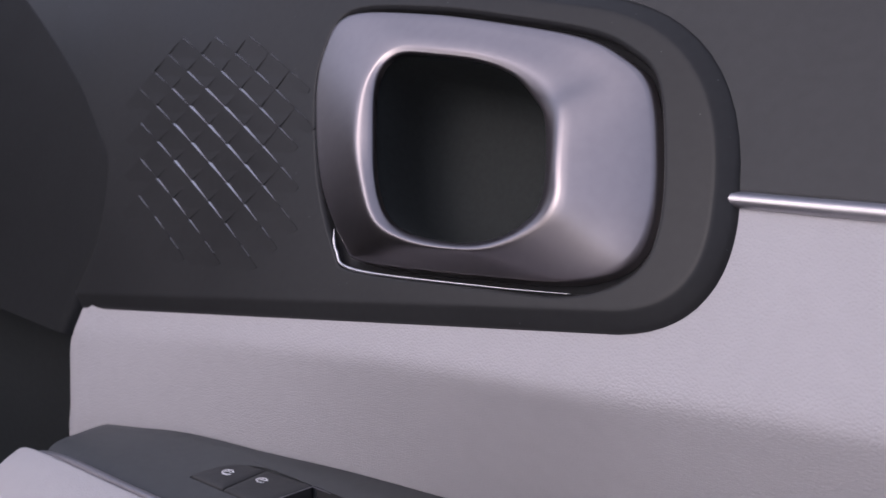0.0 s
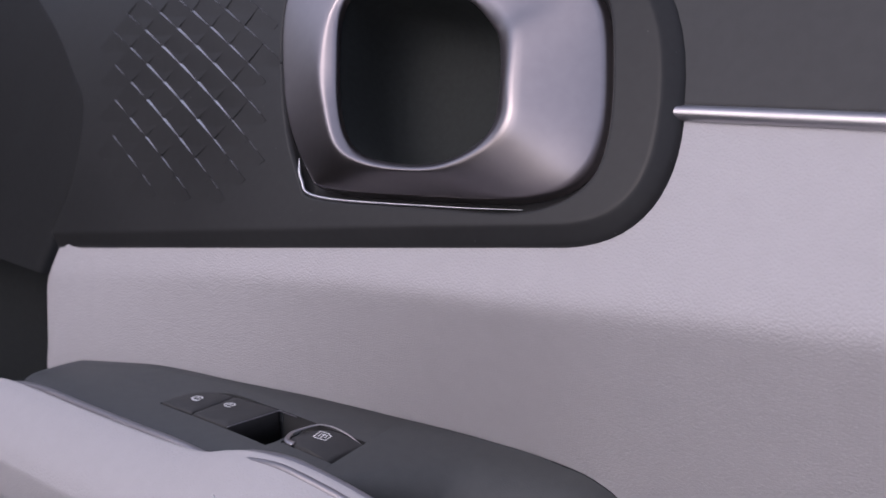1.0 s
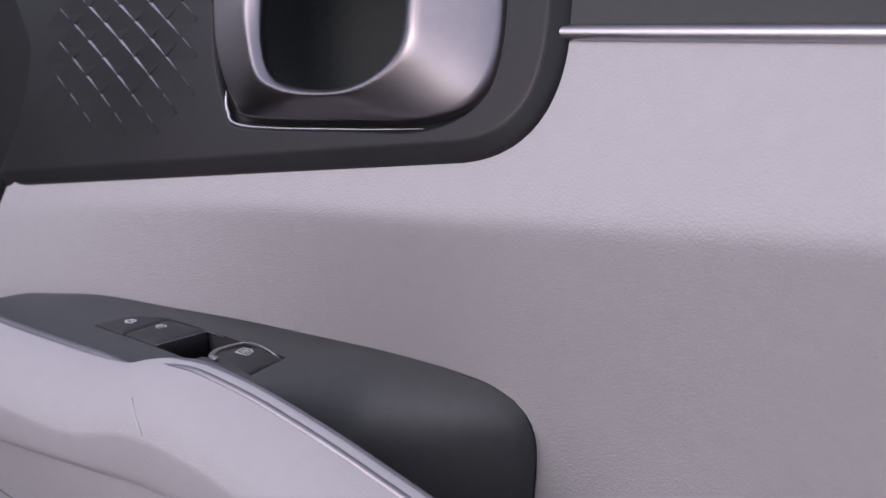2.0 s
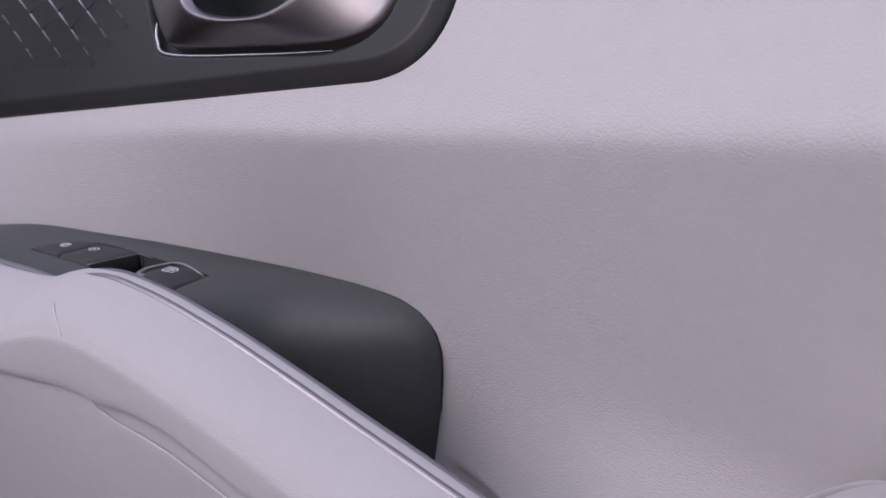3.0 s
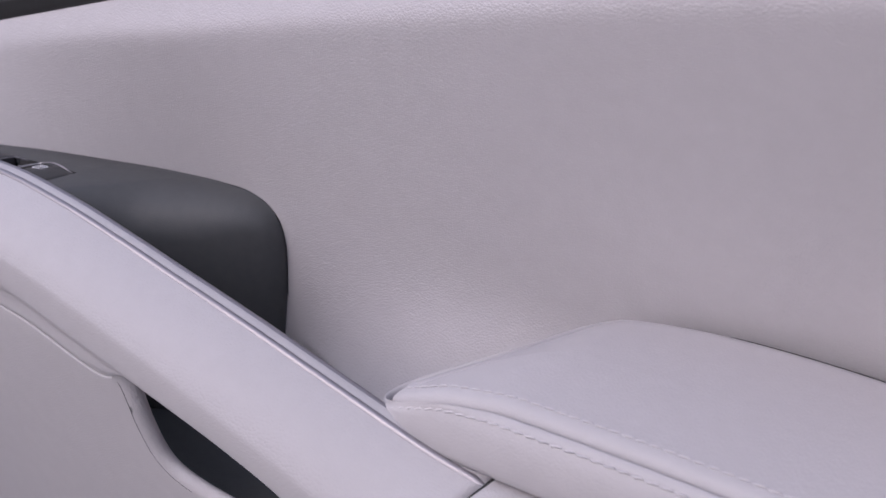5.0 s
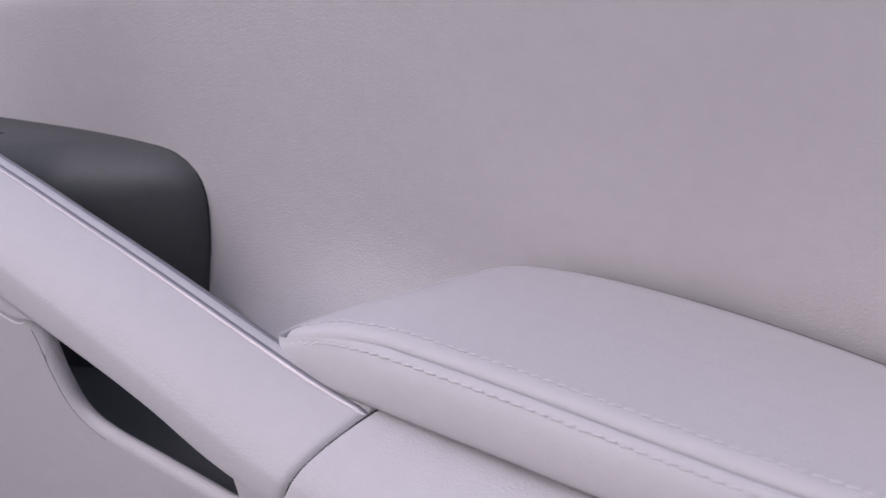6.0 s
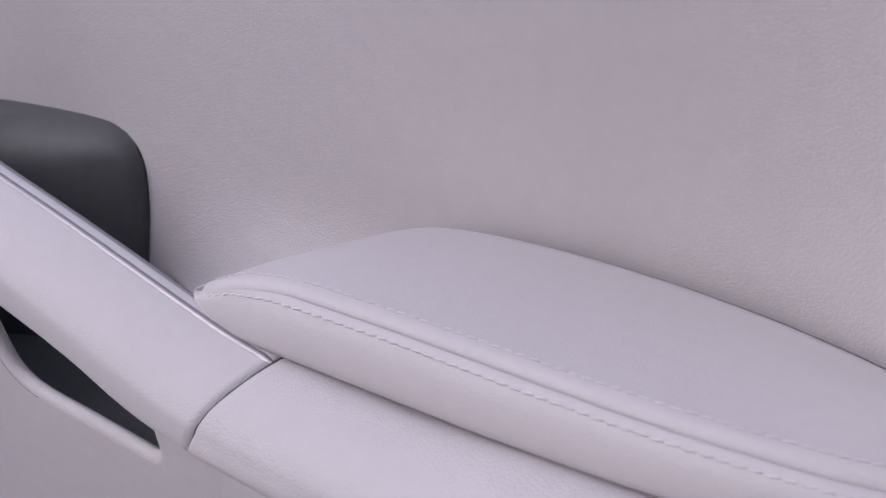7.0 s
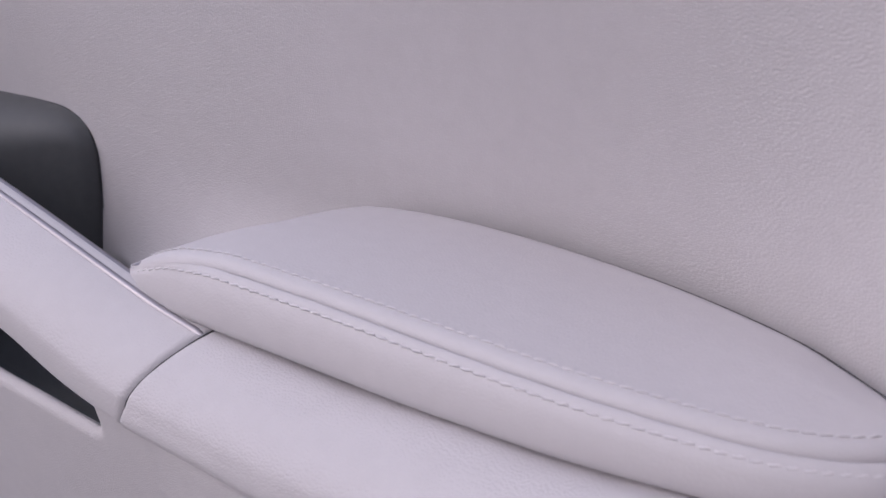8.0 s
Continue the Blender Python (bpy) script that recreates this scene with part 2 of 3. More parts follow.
# ----- trim strip -----
rows = []
for x in steps(0.1965, 0.618, 40):
    zt = 0.7505 + 0.114 * (x - 0.2)
    rows.append([Vector((x, lean(x, zt) + dy, zt + dz * 1.15 + 0.0004)) for dy, dz in
                 ((0.004, -0.0017), (-0.0006, -0.0016), (-0.0016, -0.0012), (-0.0019, -0.0002), (-0.0017, 0.0008), (-0.0008, 0.0014), (0.004, 0.0018))])
part("trim_strip", mesh("trim_strip", *grid(rows), chrome), door, "thin satin silver trim strip")

# ----- glossy handle panel -----
PANEL = ((-178, -95), (106.5, -18.5), (88, 56), (-330, 66))
RADII = (12, 26, 43, 5)


def panel_ring(inset, h):
    pts = rounded(PANEL, RADII, 12, 12)
    n, out = len(pts), []
    for i, p in enumerate(pts):
        t = (pts[(i + 1) % n] - pts[i - 1]).normalized()
        out.append(up(p + Vector((-t.y, t.x)) * inset, h))
    return out


# heights of the panel's flat over the door plane; ring outlines run clockwise from the upper front corner
FLAT = 0.0036
SOCKET = ((-47.5, 42.2), (-14, 46.4), (17.8, 46.5), (46, 45.2), (59.9, 41.4), (68.4, 36), (75.2, 24.1), (82.5, 3.6), (81.4, -10),
          (67.2, -19.8), (40, -25.4), (-4.5, -33.2), (-14.8, -30.0), (-32, -12.8), (-48, 12), (-52.6, 27.8))


def loop_of(points):
    return [Vector((p.x, p.y)) for p in spline([(*p, 0) for p in points], 6, True)]


def socket_ring(grow, h):
    pts = loop_of(SOCKET)
    n, out = len(pts), []
    for i, p in enumerate(pts):
        t = (pts[(i + 1) % n] - pts[i - 1]).normalized()
        out.append(up(p + Vector((-t.y, t.x)) * grow, h))
    return out


rings = [panel_ring(-0.4, -0.004), panel_ring(0.0, -0.0008), panel_ring(0.25, 0.0001), panel_ring(0.8, 0.0009), panel_ring(1.6, 0.0015), panel_ring(3.0, 0.0024),
         panel_ring(4.2, 0.0031), panel_ring(4.8, 0.00345), panel_ring(5.4, FLAT), panel_ring(6.2, FLAT)]
hole_rings = [socket_ring(1.6, FLAT), socket_ring(1.1, FLAT), socket_ring(0.7, FLAT - 0.0002), socket_ring(0.2, FLAT - 0.0008), socket_ring(-0.2, FLAT - 0.0018), socket_ring(-0.3, 0.0), socket_ring(-5, -0.0005)]
v1, f1 = grid(rings, close_v=True)
v2, f2 = grid(hole_rings, close_v=True)
f2 = [tuple(k + len(v1) for k in q) for q in f2]
loop_out, loop_in = list(range(len(v1) - 96, len(v1))), list(range(len(v1), len(v1) + 96))
both = loop_out + loop_in
f3 = [tuple(both[k] for k in q) for q in tessellate_polygon([rings[-1], hole_rings[0]])]
panel = part("handle_panel", mesh("handle_panel", v1 + v2, f1 + f2 + f3, satin_dark), door, "charcoal satin panel with engraved diamond field")

# silver strip stands for the highlight along the lower front of the handle's socket
lip_line = [up((p.x, p.y), FLAT - 0.0003) for p in spline([(*p, 0) for p in (*SOCKET[9:13], (-19.2, -24.0))], 12)]
rows = []
for i, p in enumerate(lip_line):
    d = (lip_line[min(i + 1, len(lip_line) - 1)] - lip_line[max(i - 1, 0)]).normalized()
    side = d.cross(EN).normalized()
    r = 0.0005 * min(1.0, 0.15 + i / 30, 0.1 + (len(lip_line) - 1 - i) / 8)
    rows.append([p + r * (math.cos(a) * side + math.sin(a) * EN) for a in (2 * math.pi * k / 8 for k in range(8))])
part("socket_lip", mesh("socket_lip", *grid(rows, close_v=True, cap=True), glint), panel, "silver strip standing for the highlight on the socket edge")

# ----- diamond facets -----
def lattice(i, j):
    return Vector((-107.8 + 15.2 * i - 0.33 * i * i - 5.0 * j - 0.22 * j * j, 7.4 - 4.65 * i - 7.5 * j - 0.08 * j * j))


for i in range(-5, 7):
    for j in range(-5, 7):
        # how far the cell lies from the middle of the field
        far = (abs((34.5 * i - 28 * j - 12) / 152) ** 3 + abs((33 * i + 32 * j - 78) / 198) ** 3) ** (1 / 3)
        if far > 1.0:
            continue
        near = min(1.0, 1.7 * (1 - far))
        h, g, w = 0.0008 * (0.3 + 0.7 * near), FLAT + 0.0001, 0.04 + 0.62 * near
        a, b, e, c = lattice(i, j), lattice(i + 0.96, j), lattice(i, j + 0.96), lattice(i + 0.96, j + 0.96)
        top = [up(a, g + h), up(b, g + 0.00005), up(c, g - 0.0004), up(e, g + 0.00005)]
        low = [up(v, g - 0.001) for v in (a + Vector((0.3, 0.4)), b, c, e)]
        fs = [(0, 1, 2, 3), (0, 4, 5, 1), (1, 5, 6, 2), (2, 6, 7, 3), (3, 7, 4, 0)]
        part("facet", mesh("facet", top + low, fs, satin_dark, False), panel)
        # silver sliver stands for the highlight on the facet's lit step
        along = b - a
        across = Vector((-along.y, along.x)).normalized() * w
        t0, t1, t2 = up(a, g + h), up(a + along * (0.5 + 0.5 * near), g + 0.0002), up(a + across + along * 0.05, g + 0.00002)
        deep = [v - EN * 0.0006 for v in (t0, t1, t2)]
        part("bright_edge", mesh("bright_edge", [t0, t1, t2] + deep, [(0, 1, 2), (3, 4, 5), (0, 1, 4, 3), (1, 2, 5, 4), (2, 0, 3, 5)], glint, False), panel)
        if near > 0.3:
            # black sliver stands for shade between two facets, running up from the vertex
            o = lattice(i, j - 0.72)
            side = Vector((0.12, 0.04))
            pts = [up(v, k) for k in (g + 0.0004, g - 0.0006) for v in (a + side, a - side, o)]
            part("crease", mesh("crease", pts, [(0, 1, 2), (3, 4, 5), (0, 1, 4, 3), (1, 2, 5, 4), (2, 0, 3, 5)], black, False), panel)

# ----- front corner piece beside the panel -----
ARC = ((-138, -95), (-137, -82), (-136, -57), (-148, -30), (-167, -17), (-203, 2), (-275, 30), (-350, 52), (-440, 70))
arc = spline([(*p, 0) for p in ARC], 8)
rows = []
for k, h in ((0, -0.002), (0.6, 0.0016), (2.0, 0.0031), (4, 0.0037), (8, 0.0040), (16, 0.0042), (40, 0.0046), (90, 0.0056), (170, 0.007)):
    rows.append([up((p.x - k, p.y - k * 0.10), h) for p in arc])
part("corner_cover", mesh("corner_cover", *grid(rows), dull_dark), door, "charcoal curved cover at the door's front corner")

# ----- inner handle -----
OUT = [(-47, 40.8), (-13.6, 44.5), (17.5, 44.6), (44.9, 43.5), (58.6, 39.9), (67.2, 35), (73.9, 23.7), (81, 4), (79.5, -9),
       (66, -17.3), (39.3, -23.3), (-1.5, -30.3), (-13.2, -27.2), (-32.4, -11.8), (-48.5, 12), (-53, 27.9)]
CREST = [(-17, 31.9), (3, 33.9), (20.1, 33.8), (35, 31.5), (46.1, 26.6), (52.2, 20.8), (58.2, 7.9), (61.4, -0.8), (57.6, -8),
         (45.5, -15.7), (31.5, -19.3), (16.3, -20.7), (2.9, -18.3), (-7.5, -8.8), (-16.6, 3.4), (-22, 20.3)]
HOLE = [(-15.4, 29.7), (2.3, 31.6), (17.3, 31.8), (29.5, 29.5), (39.6, 24.2), (45.2, 18.9), (51.2, 5.5), (52.3, -3.2), (47, -10.3),
        (39.5, -14.6), (28.8, -17.4), (14.4, -18.4), (3.8, -15.8), (-4.9, -7.6), (-12.5, 4.8), (-19.4, 20.5)]


def between(A, B, k):
    return [Vector(a).lerp(Vector(b), k) for a, b in zip(A, B)]


# the rear flank stands steeper, the upper one flatter
LIFT = (-0.0018, -0.0018, -0.0018, -0.0014, -0.0004, 0.0016, 0.0030, 0.0030, 0.0018, 0.0006, 0, 0, 0, 0, 0, -0.0006)
for i, k in enumerate(LIFT):
    CREST[i] = (CREST[i][0] - 250 * k, CREST[i][1] + 120 * k)


def bezel_ring(A, B, k, h, raised):
    flat = loop_of(between(A, B, k))
    lift = spline([(v, 0, 0) for v in LIFT], 6, True)
    return [up(p, h + l.x * raised) for p, l in zip(flat, lift)]


rows = [bezel_ring(OUT, CREST, k, h, r) for k, h, r in ((0, -0.003, -0.4), (0, 0.0026, -0.8), (0.02, 0.0036, -0.8), (0.05, 0.0044, -0.75), (0.10, 0.0049, -0.65), (0.3, 0.0062, -0.25),
                                                        (0.5, 0.0076, 0.15), (0.7, 0.0089, 0.5), (0.86, 0.0100, 0.8), (0.94, 0.0104, 0.95), (1, 0.0106, 1.0))]
rows += [bezel_ring(CREST, HOLE, k, h, r) for k, h, r in ((0.15, 0.0105, 0.95), (0.4, 0.0100, 0.75), (0.7, 0.0092, 0.4), (0.9, 0.0086, 0.1), (1, 0.0080, 0.0), (1, 0.0064, 0.0))]
handle = part("inner_handle", mesh("inner_handle", *grid(rows, close_v=True), metal), door, "satin silver door-release handle with an oval finger opening")
rows = []
for k, h in ((-0.015, 0.0066), (0.0, -0.004), (0.03, -0.012), (0.10, -0.019), (0.3, -0.022), (0.6, -0.023), (1.0, -0.023)):
    c = Vector((14, 8))
    rows.append([up(p.lerp(c, k), h) for p in loop_of(HOLE)])
part("finger_cup", mesh("finger_cup", *grid(rows, close_v=True), cup_black), handle, "black recessed finger cup")

# ----- dark switch pod -----
pod_front = curve_at([(-0.03, -0.056), (0.08, -0.055), (0.10, -0.051), (0.13, -0.040), (0.16, -0.023), (0.18, -0.013), (0.193, -0.005), (0.2002, 0.0025), (0.2016, 0.012), (0.206, 0.03)])
front_z = curve_at([(-0.03, 0.642), (0.0, 0.6445), (0.05, 0.648), (0.1, 0.6515), (0.15, 0.6525), (0.21, 0.6515)])
pod_drop = curve_at([(0.0, 0.0), (0.182, 0.0), (0.1915, 0.002), (0.1970, 0.0062), (0.1990, 0.0105), (0.2000, 0.0150), (0.2004, 0.022), (0.2010, 0.034), (0.21, 0.06)])


def pod_top(x, y):
    yb, yf = wall_y(x), pod_front(x)
    k = min(1.3, max(0.0, (yb - y) / max(0.001, yb - yf)))
    return edge_z(x) + (front_z(x) - edge_z(x)) * k - (pod_drop(x) if x > 0.17 else 0)


# opening of the switch well: left, right, front and back edges
WL, WR, WF, WB = 0.0556, 0.1262, -0.0362, -0.0185
us = sorted(set([round(v, 5) for v in steps(-0.028, 0.198, 76)] + [WL, WR, 0.1965, 0.1985, 0.199, 0.1995, 0.1999, 0.2002, 0.2005, 0.2008, 0.2016]))
rows_all = []
for x in us:
    yb, yf = wall_y(x) + 0.004, pod_front(x)
    r = min(0.026, max(0.001, (yb - yf) * 0.62))
    if x < WR + 0.005:
        r = min(0.012, max(0.003, WF - 0.0016 - yf))
    elif x < 0.16:
        r = min(r, 0.004 + (x - WR - 0.005) * 0.7)
    r_in = yf + r
    prof = []
    # a narrow open joint between the pod and the padded wall
    joint = max(0.0, min(1.0, (0.196 - x) / 0.02))
    for y, dz in ((yb, 0.006), (yb - (0.0040 + 0.0012 * joint if x < 0.199 else 0.0005), 0.0)):
        prof.append(Vector((x, y, pod_top(x, min(y, wall_y(x))) - dz * joint)))
    for t in (0.2, 0.4, 0.6, 0.8, 1.0):
        y = (yb - 0.004) + (r_in - yb + 0.004) * t
        if WL - 1e-6 <= x <= WR + 1e-6:
            y = {0.2: WB + 0.001, 0.4: WB, 0.6: WF, 0.8: WF - 0.001, 1.0: r_in}[t]
        prof.append(Vector((x, y, pod_top(x, y))))
    zt = pod_top(x, r_in)
    for k in range(1, 7):
        a = k / 6 * math.pi / 2
        prof.append(Vector((x, r_in - r * math.sin(a), zt - r * (1 - math.cos(a)))))
    for z in (0.62, 0.60, 0.575):
        prof.append(Vector((x, yf, min(z, zt - r - 0.002))))
    for p in prof:
        p.x = max(p.x, -0.0145 + (-0.019 - p.y) * 0.39)
        p.x -= 0.12 * softplus(0.630 - p.z, 0.006) * max(0.0, min(1.0, (x - 0.18) / 0.015))
    rows_all.append(prof)
v, f = grid(rows_all)
nv = len(rows_all[0])
keep = []
for q in f:
    i, j = q[0] // nv, q[0] % nv
    if not (WL - 1e-6 <= us[i] < WR - 1e-6 and j == 3):
        keep.append(q)
pod = part("switch_pod", mesh("switch_pod", v, keep, pod_dark), door, "charcoal soft plastic switch panel rolling down into the grip recess")


def on_pod(x, y, h=0.0):
    return Vector((x, y, pod_top(x, y) + h))


# well lining
base = [(WL, WF), (WR, WF), (WR, WB), (WL, WB)]
out = []
for a, b in zip(base, base[1:] + base[:1]):
    out += [(a[0] + (b[0] - a[0]) * t / 12, a[1] + (b[1] - a[1]) * t / 12) for t in range(12)]
rows = [[on_pod(x, y, h) for x, y in out] for h in (0.0, -0.0012)]
cx, cy = (WL + WR) / 2, (WF + WB) / 2
rows += [[on_pod(x + (cx - x) * 0.01, y + (cy - y) * 0.03, -0.013) for x, y in out], [on_pod(x + (cx - x) * 0.9, y + (cy - y) * 0.9, -0.0135) for x, y in out]]
part("switch_well", mesh("switch_well", *grid(rows, close_v=True), soft_dark, False), pod, "black switch well")


def key_cap(name, corners, radii, heights, mat, label):
    """A switch cap: rounded outline in plan, heights of rings (inset in mm, height)."""
    c = sum((Vector(p) for p in corners), Vector((0, 0))) / 4
    rows = []
    for inset, h in heights:
        ring = []
        for p in rounded([Vector(p) * 1000 for p in corners], radii, 8, 6, 0.0):
            d = c * 1000 - p
            q = (p + d * inset) * 0.001
            ring.append(on_pod(q.x, q.y, h))
        rows.append(ring)
    return part(name, mesh(name, *grid(rows, close_v=True, cap=True), mat), pod, label)


caps = ((0.0, -0.010), (0.0, -0.0005), (0.015, 0.0001), (0.06, 0.0005), (0.3, 0.0008), (0.8, 0.0009))
key_cap("lock_button", [(0.0560, -0.0358), (0.0707, -0.0358), (0.0727, -0.0205), (0.0590, -0.0220)], (0.6, 0.5, 0.5, 9), caps, soft_dark, "charcoal door-lock button with a white symbol")
key_cap("unlock_button", [(0.0710, -0.0358), (0.0870, -0.0358), (0.0918, -0.0190), (0.0730, -0.0204)], (0.5, 1.2, 1.2, 0.5),
        caps, soft_dark, "charcoal door-unlock button with a white symbol")


def prism(name, outline, z0, z1, mat, parent, label=""):
    rows = [[on_pod(x, y, z0) for x, y in outline], [on_pod(x, y, z1) for x, y in outline]]
    return part(name, mesh(name, *grid(rows, close_v=True, cap=True), mat, False), parent, label)


# the pod's own surface rounds off the front corner of the well
turn_in = [(0.0558 + 0.0192 * (1 - math.cos(a)), -0.0362 + 0.0174 * math.sin(a)) for a in (math.pi / 2 * k / 10 for k in range(11))]
prism("well_corner", [(WL, WF), *turn_in, (0.0925, WB - 0.0002), (0.0925, WB), (WL, WB)], -0.004, 0.00005, pod_dark, pod)
prism("well_front", [(0.1040, WF), (WR, WF), (WR, -0.0325), (0.1052, -0.0325)], -0.012, 0.00005, pod_dark, pod)
# partition between the lock keys and the window switch, and a pale strip for the key's edge highlight
prism("well_partition", [(0.0985, -0.0357), (0.0997, -0.0357), (0.1003, -0.019), (0.0991, -0.019)], -0.012, -0.0045, pod_dark, pod)
prism("well_step", [(0.0997, -0.0225), (0.1262, -0.0225), (0.1262, -0.0187), (0.0997, -0.0187)], -0.012, -0.0050, pod_dark, pod)
key_edge = [on_pod(0.0868 + 0.0048 * k / 12, -0.0355 + 0.0162 * k / 12, 0.0001) for k in range(13)]
part("key_edge", mesh("key_edge", *tube(key_edge + [on_pod(0.0985, -0.0189, -0.0002)], 0.00018, 6), strip_metal), pod, "pale strip standing for the highlight on the edge of the key")

# window switch: a domed rocker with a bright rim
rows = []
x0, x1 = 0.1065, 0.1256
WS = -0.0322      # front edge of the window switch
for i in range(15):
    t = i / 14
    x = x0 + (x1 - x0) * t
    h = 0.0034 * math.sin(math.pi * (0.10 + 0.74 * t)) ** 0.8 - 0.0020
    rows.append([on_pod(x + 0.0014 * s, WS + 0.0006 + (WB - WS - 0.0018) * (0.5 + 0.5 * s), h - (0.0006 if abs(s) > 0.95 else 0) - 0.0001 * s * s) for s in (-1, -0.97, -0.6, 0, 0.6, 0.97, 1)])
    rows[-1].insert(0, rows[-1][0] - Vector((0, 0, 0.007)))
skirt = [[p - Vector((0, 0, 0.010)) for p in rows[0]]] + rows + [[p - Vector((0, 0, 0.006)) for p in rows[-1]]]
rocker = part("window_switch", mesh("window_switch", *grid(skirt), soft_dark), pod, "charcoal window rocker switch with bright rim")
crescent = spline([(0.1105, WS + 0.0008, 0.0002), (0.1073, WS + 0.0012, 0.0001), (0.1050, WS + 0.0045, -0.0002), (0.1050, -0.0255, 0.0), (0.1075, WB - 0.0018, 0.0004), (0.1105, WB - 0.0010, 0.0011),
                   (0.1148, WB - 0.0009, 0.0016), (0.1200, WB - 0.0009, 0.0010), (0.1250, WB - 0.0010, -0.0006)], 5)
rows = []
for i, c in enumerate(crescent):
    d = (crescent[min(i + 1, len(crescent) - 1)] - crescent[max(i - 1, 0)]).normalized()
    side = d.cross(Vector((0, 0, 1))).normalized()
    r = 0.0012 - 0.0009 * min(1, i / 22)
    p = on_pod(c.x, c.y, c.z)
    rows.append([p + side * r * math.cos(a) + Vector((0, 0, 0.55 * r * math.sin(a))) for a in (2 * math.pi * k / 8 for k in range(8))])
part("rim", mesh("rim", *grid(rows, close_v=True, cap=True), chrome), rocker, "bright silver crescent rim")


def stroke(pts, x, y, size, h, parent, turn=0.12):
    """A thin white printed line on the switches, points in units of the symbol's half width."""
    c, s = math.cos(turn), math.sin(turn)
    P = [on_pod(x + size * (c * a - s * b), y + size * (s * a + c * b), h) for a, b in pts]
    rows, w = [], size * 0.11
    for i, p in enumerate(P):
        d = P[min(i + 1, len(P) - 1)] - P[max(i - 1, 0)]
        q = Vector((-d.y, d.x, 0)).normalized() * w
        rows.append([p + q, p - q])
    return part("symbol", mesh("symbol", *grid(rows), white), parent, "white printed symbol")


def ring_pts(cx, cy, rx, ry, a0, a1, n=14):
    return [(cx + rx * math.cos(radians(a0 + (a1 - a0) * k / n)), cy + ry * math.sin(radians(a0 + (a1 - a0) * k / n))) for k in range(n + 1)]


for bx, by, opened in ((0.0650, -0.0288, 0), (0.0776, -0.0266, 1)):
    pad_of = [o for o in pod.children if o.name.startswith("unlock" if opened else "lock")][0]
    stroke(ring_pts(0, 0, 1.0, 0.8, 20, 200 if opened else 340), bx, by, 0.0019, 0.00115, pad_of)
    stroke([(-0.6, -0.5), (0.6, -0.5), (0.6, 0.2), (-0.6, 0.2), (-0.6, -0.5)], bx, by, 0.0019, 0.00115, pad_of)
    stroke(ring_pts(0.2, 0.2, 0.45, 0.6, 0, 180), bx, by, 0.0019, 0.00115, pad_of)
mx, my = 0.1155, -0.0250
for pts in ([(-1, -0.7), (1, -0.7), (1, 0.5), (0.3, 0.9), (-1, 0.9), (-1, -0.7)], [(-0.5, -0.3), (-0.5, 0.4), (0.5, 0.4), (0.5, -0.3)], [(0, -0.5), (0, 0.6)]):
    stroke(pts, mx, my, 0.0022, 0.0016, rocker)

# ----- grab handle and the edge of the armrest in front of it -----
top_z = curve_at([(-0.024, 0.622), (-0.014, 0.637), (-0.004, 0.6445), (0.01, 0.6468), (0.05, 0.6503), (0.085, 0.6540), (0.1, 0.6568), (0.112, 0.6620), (0.122, 0.6656), (0.138, 0.6680),
                  (0.15, 0.6678), (0.176, 0.6650), (0.2, 0.6606), (0.222, 0.6559), (0.244, 0.6510), (0.266, 0.6459), (0.286, 0.6414), (0.304, 0.6378), (0.3185, 0.6360), (0.33, 0.6348)])
low_z = curve_at([(-0.03, 0.600), (0.0, 0.612), (0.05, 0.620), (0.1, 0.630), (0.13, 0.6360), (0.143, 0.6366), (0.154, 0.6386), (0.166, 0.6390), (0.178, 0.6374), (0.19, 0.6348), (0.214, 0.6305), (0.266, 0.6210), (0.29, 0.6150), (0.304, 0.6130), (0.33, 0.611)])
far_y = curve_at([(-0.03, -0.053), (0.09, -0.0525), (0.1, -0.0527), (0.112, -0.0530), (0.13, -0.0528), (0.15, -0.0515), (0.19, -0.0500), (0.33, -0.0500)])


def skew(y, z):
    """The joint between grab handle and armrest runs aslant."""
    bow = math.sin(math.pi * max(0.0, min(1.0, (z - 0.6205) / 0.017)))
    return (z - 0.6375) * 0.42 + min(0.0, y + 0.0575) * 0.2 - 0.0004 * bow * max(0.0, min(1.0, (-0.0575 - y) / 0.006))


# how far the hollow under the grab handle reaches down to the seam
under_z = curve_at([(-0.03, 0.0012), (0.128, 0.0012), (0.138, 0.0035), (0.15, 0.0062), (0.169, 0.0077), (0.19, 0.0076), (0.2022, 0.0066), (0.209, 0.0036), (0.216, 0.0012), (0.35, 0.0012)])


def bar_section(x, shear):
    zt, zl, fy = top_z(x), low_z(x), far_y(x)
    h = zt - zl
    P = [(fy + 0.001, zt - 0.010), (fy, zt - 0.0055), (fy - 0.0012, zt - 0.0022), (min(fy - 0.0022, -0.0540), zt + 0.0003), (-0.0570, zt), (-0.0605, zt - 0.0012), (-0.0665, zt - 0.0046), (-0.0712, zt - 0.0088), (-0.0735, zt - 0.0124),
         (-0.0741, zt - 0.0150), (-0.0733, zl + 0.35 * (h - 0.0155)), (-0.0721, zl + 0.0014), (-0.0710, zl), (-0.0700, zl - 0.45 * under_z(x)), (-0.0690, zl - under_z(x)), (-0.0645, zl + 0.0006 - under_z(x)), (-0.052, zl + 0.004), (fy + 0.001, zl + 0.008)]
    pts = spline([(0, y, z) for y, z in P], 3, True)
    return [Vector((x + skew(p.y, p.z) * shear, p.y, p.z)) for p in pts]


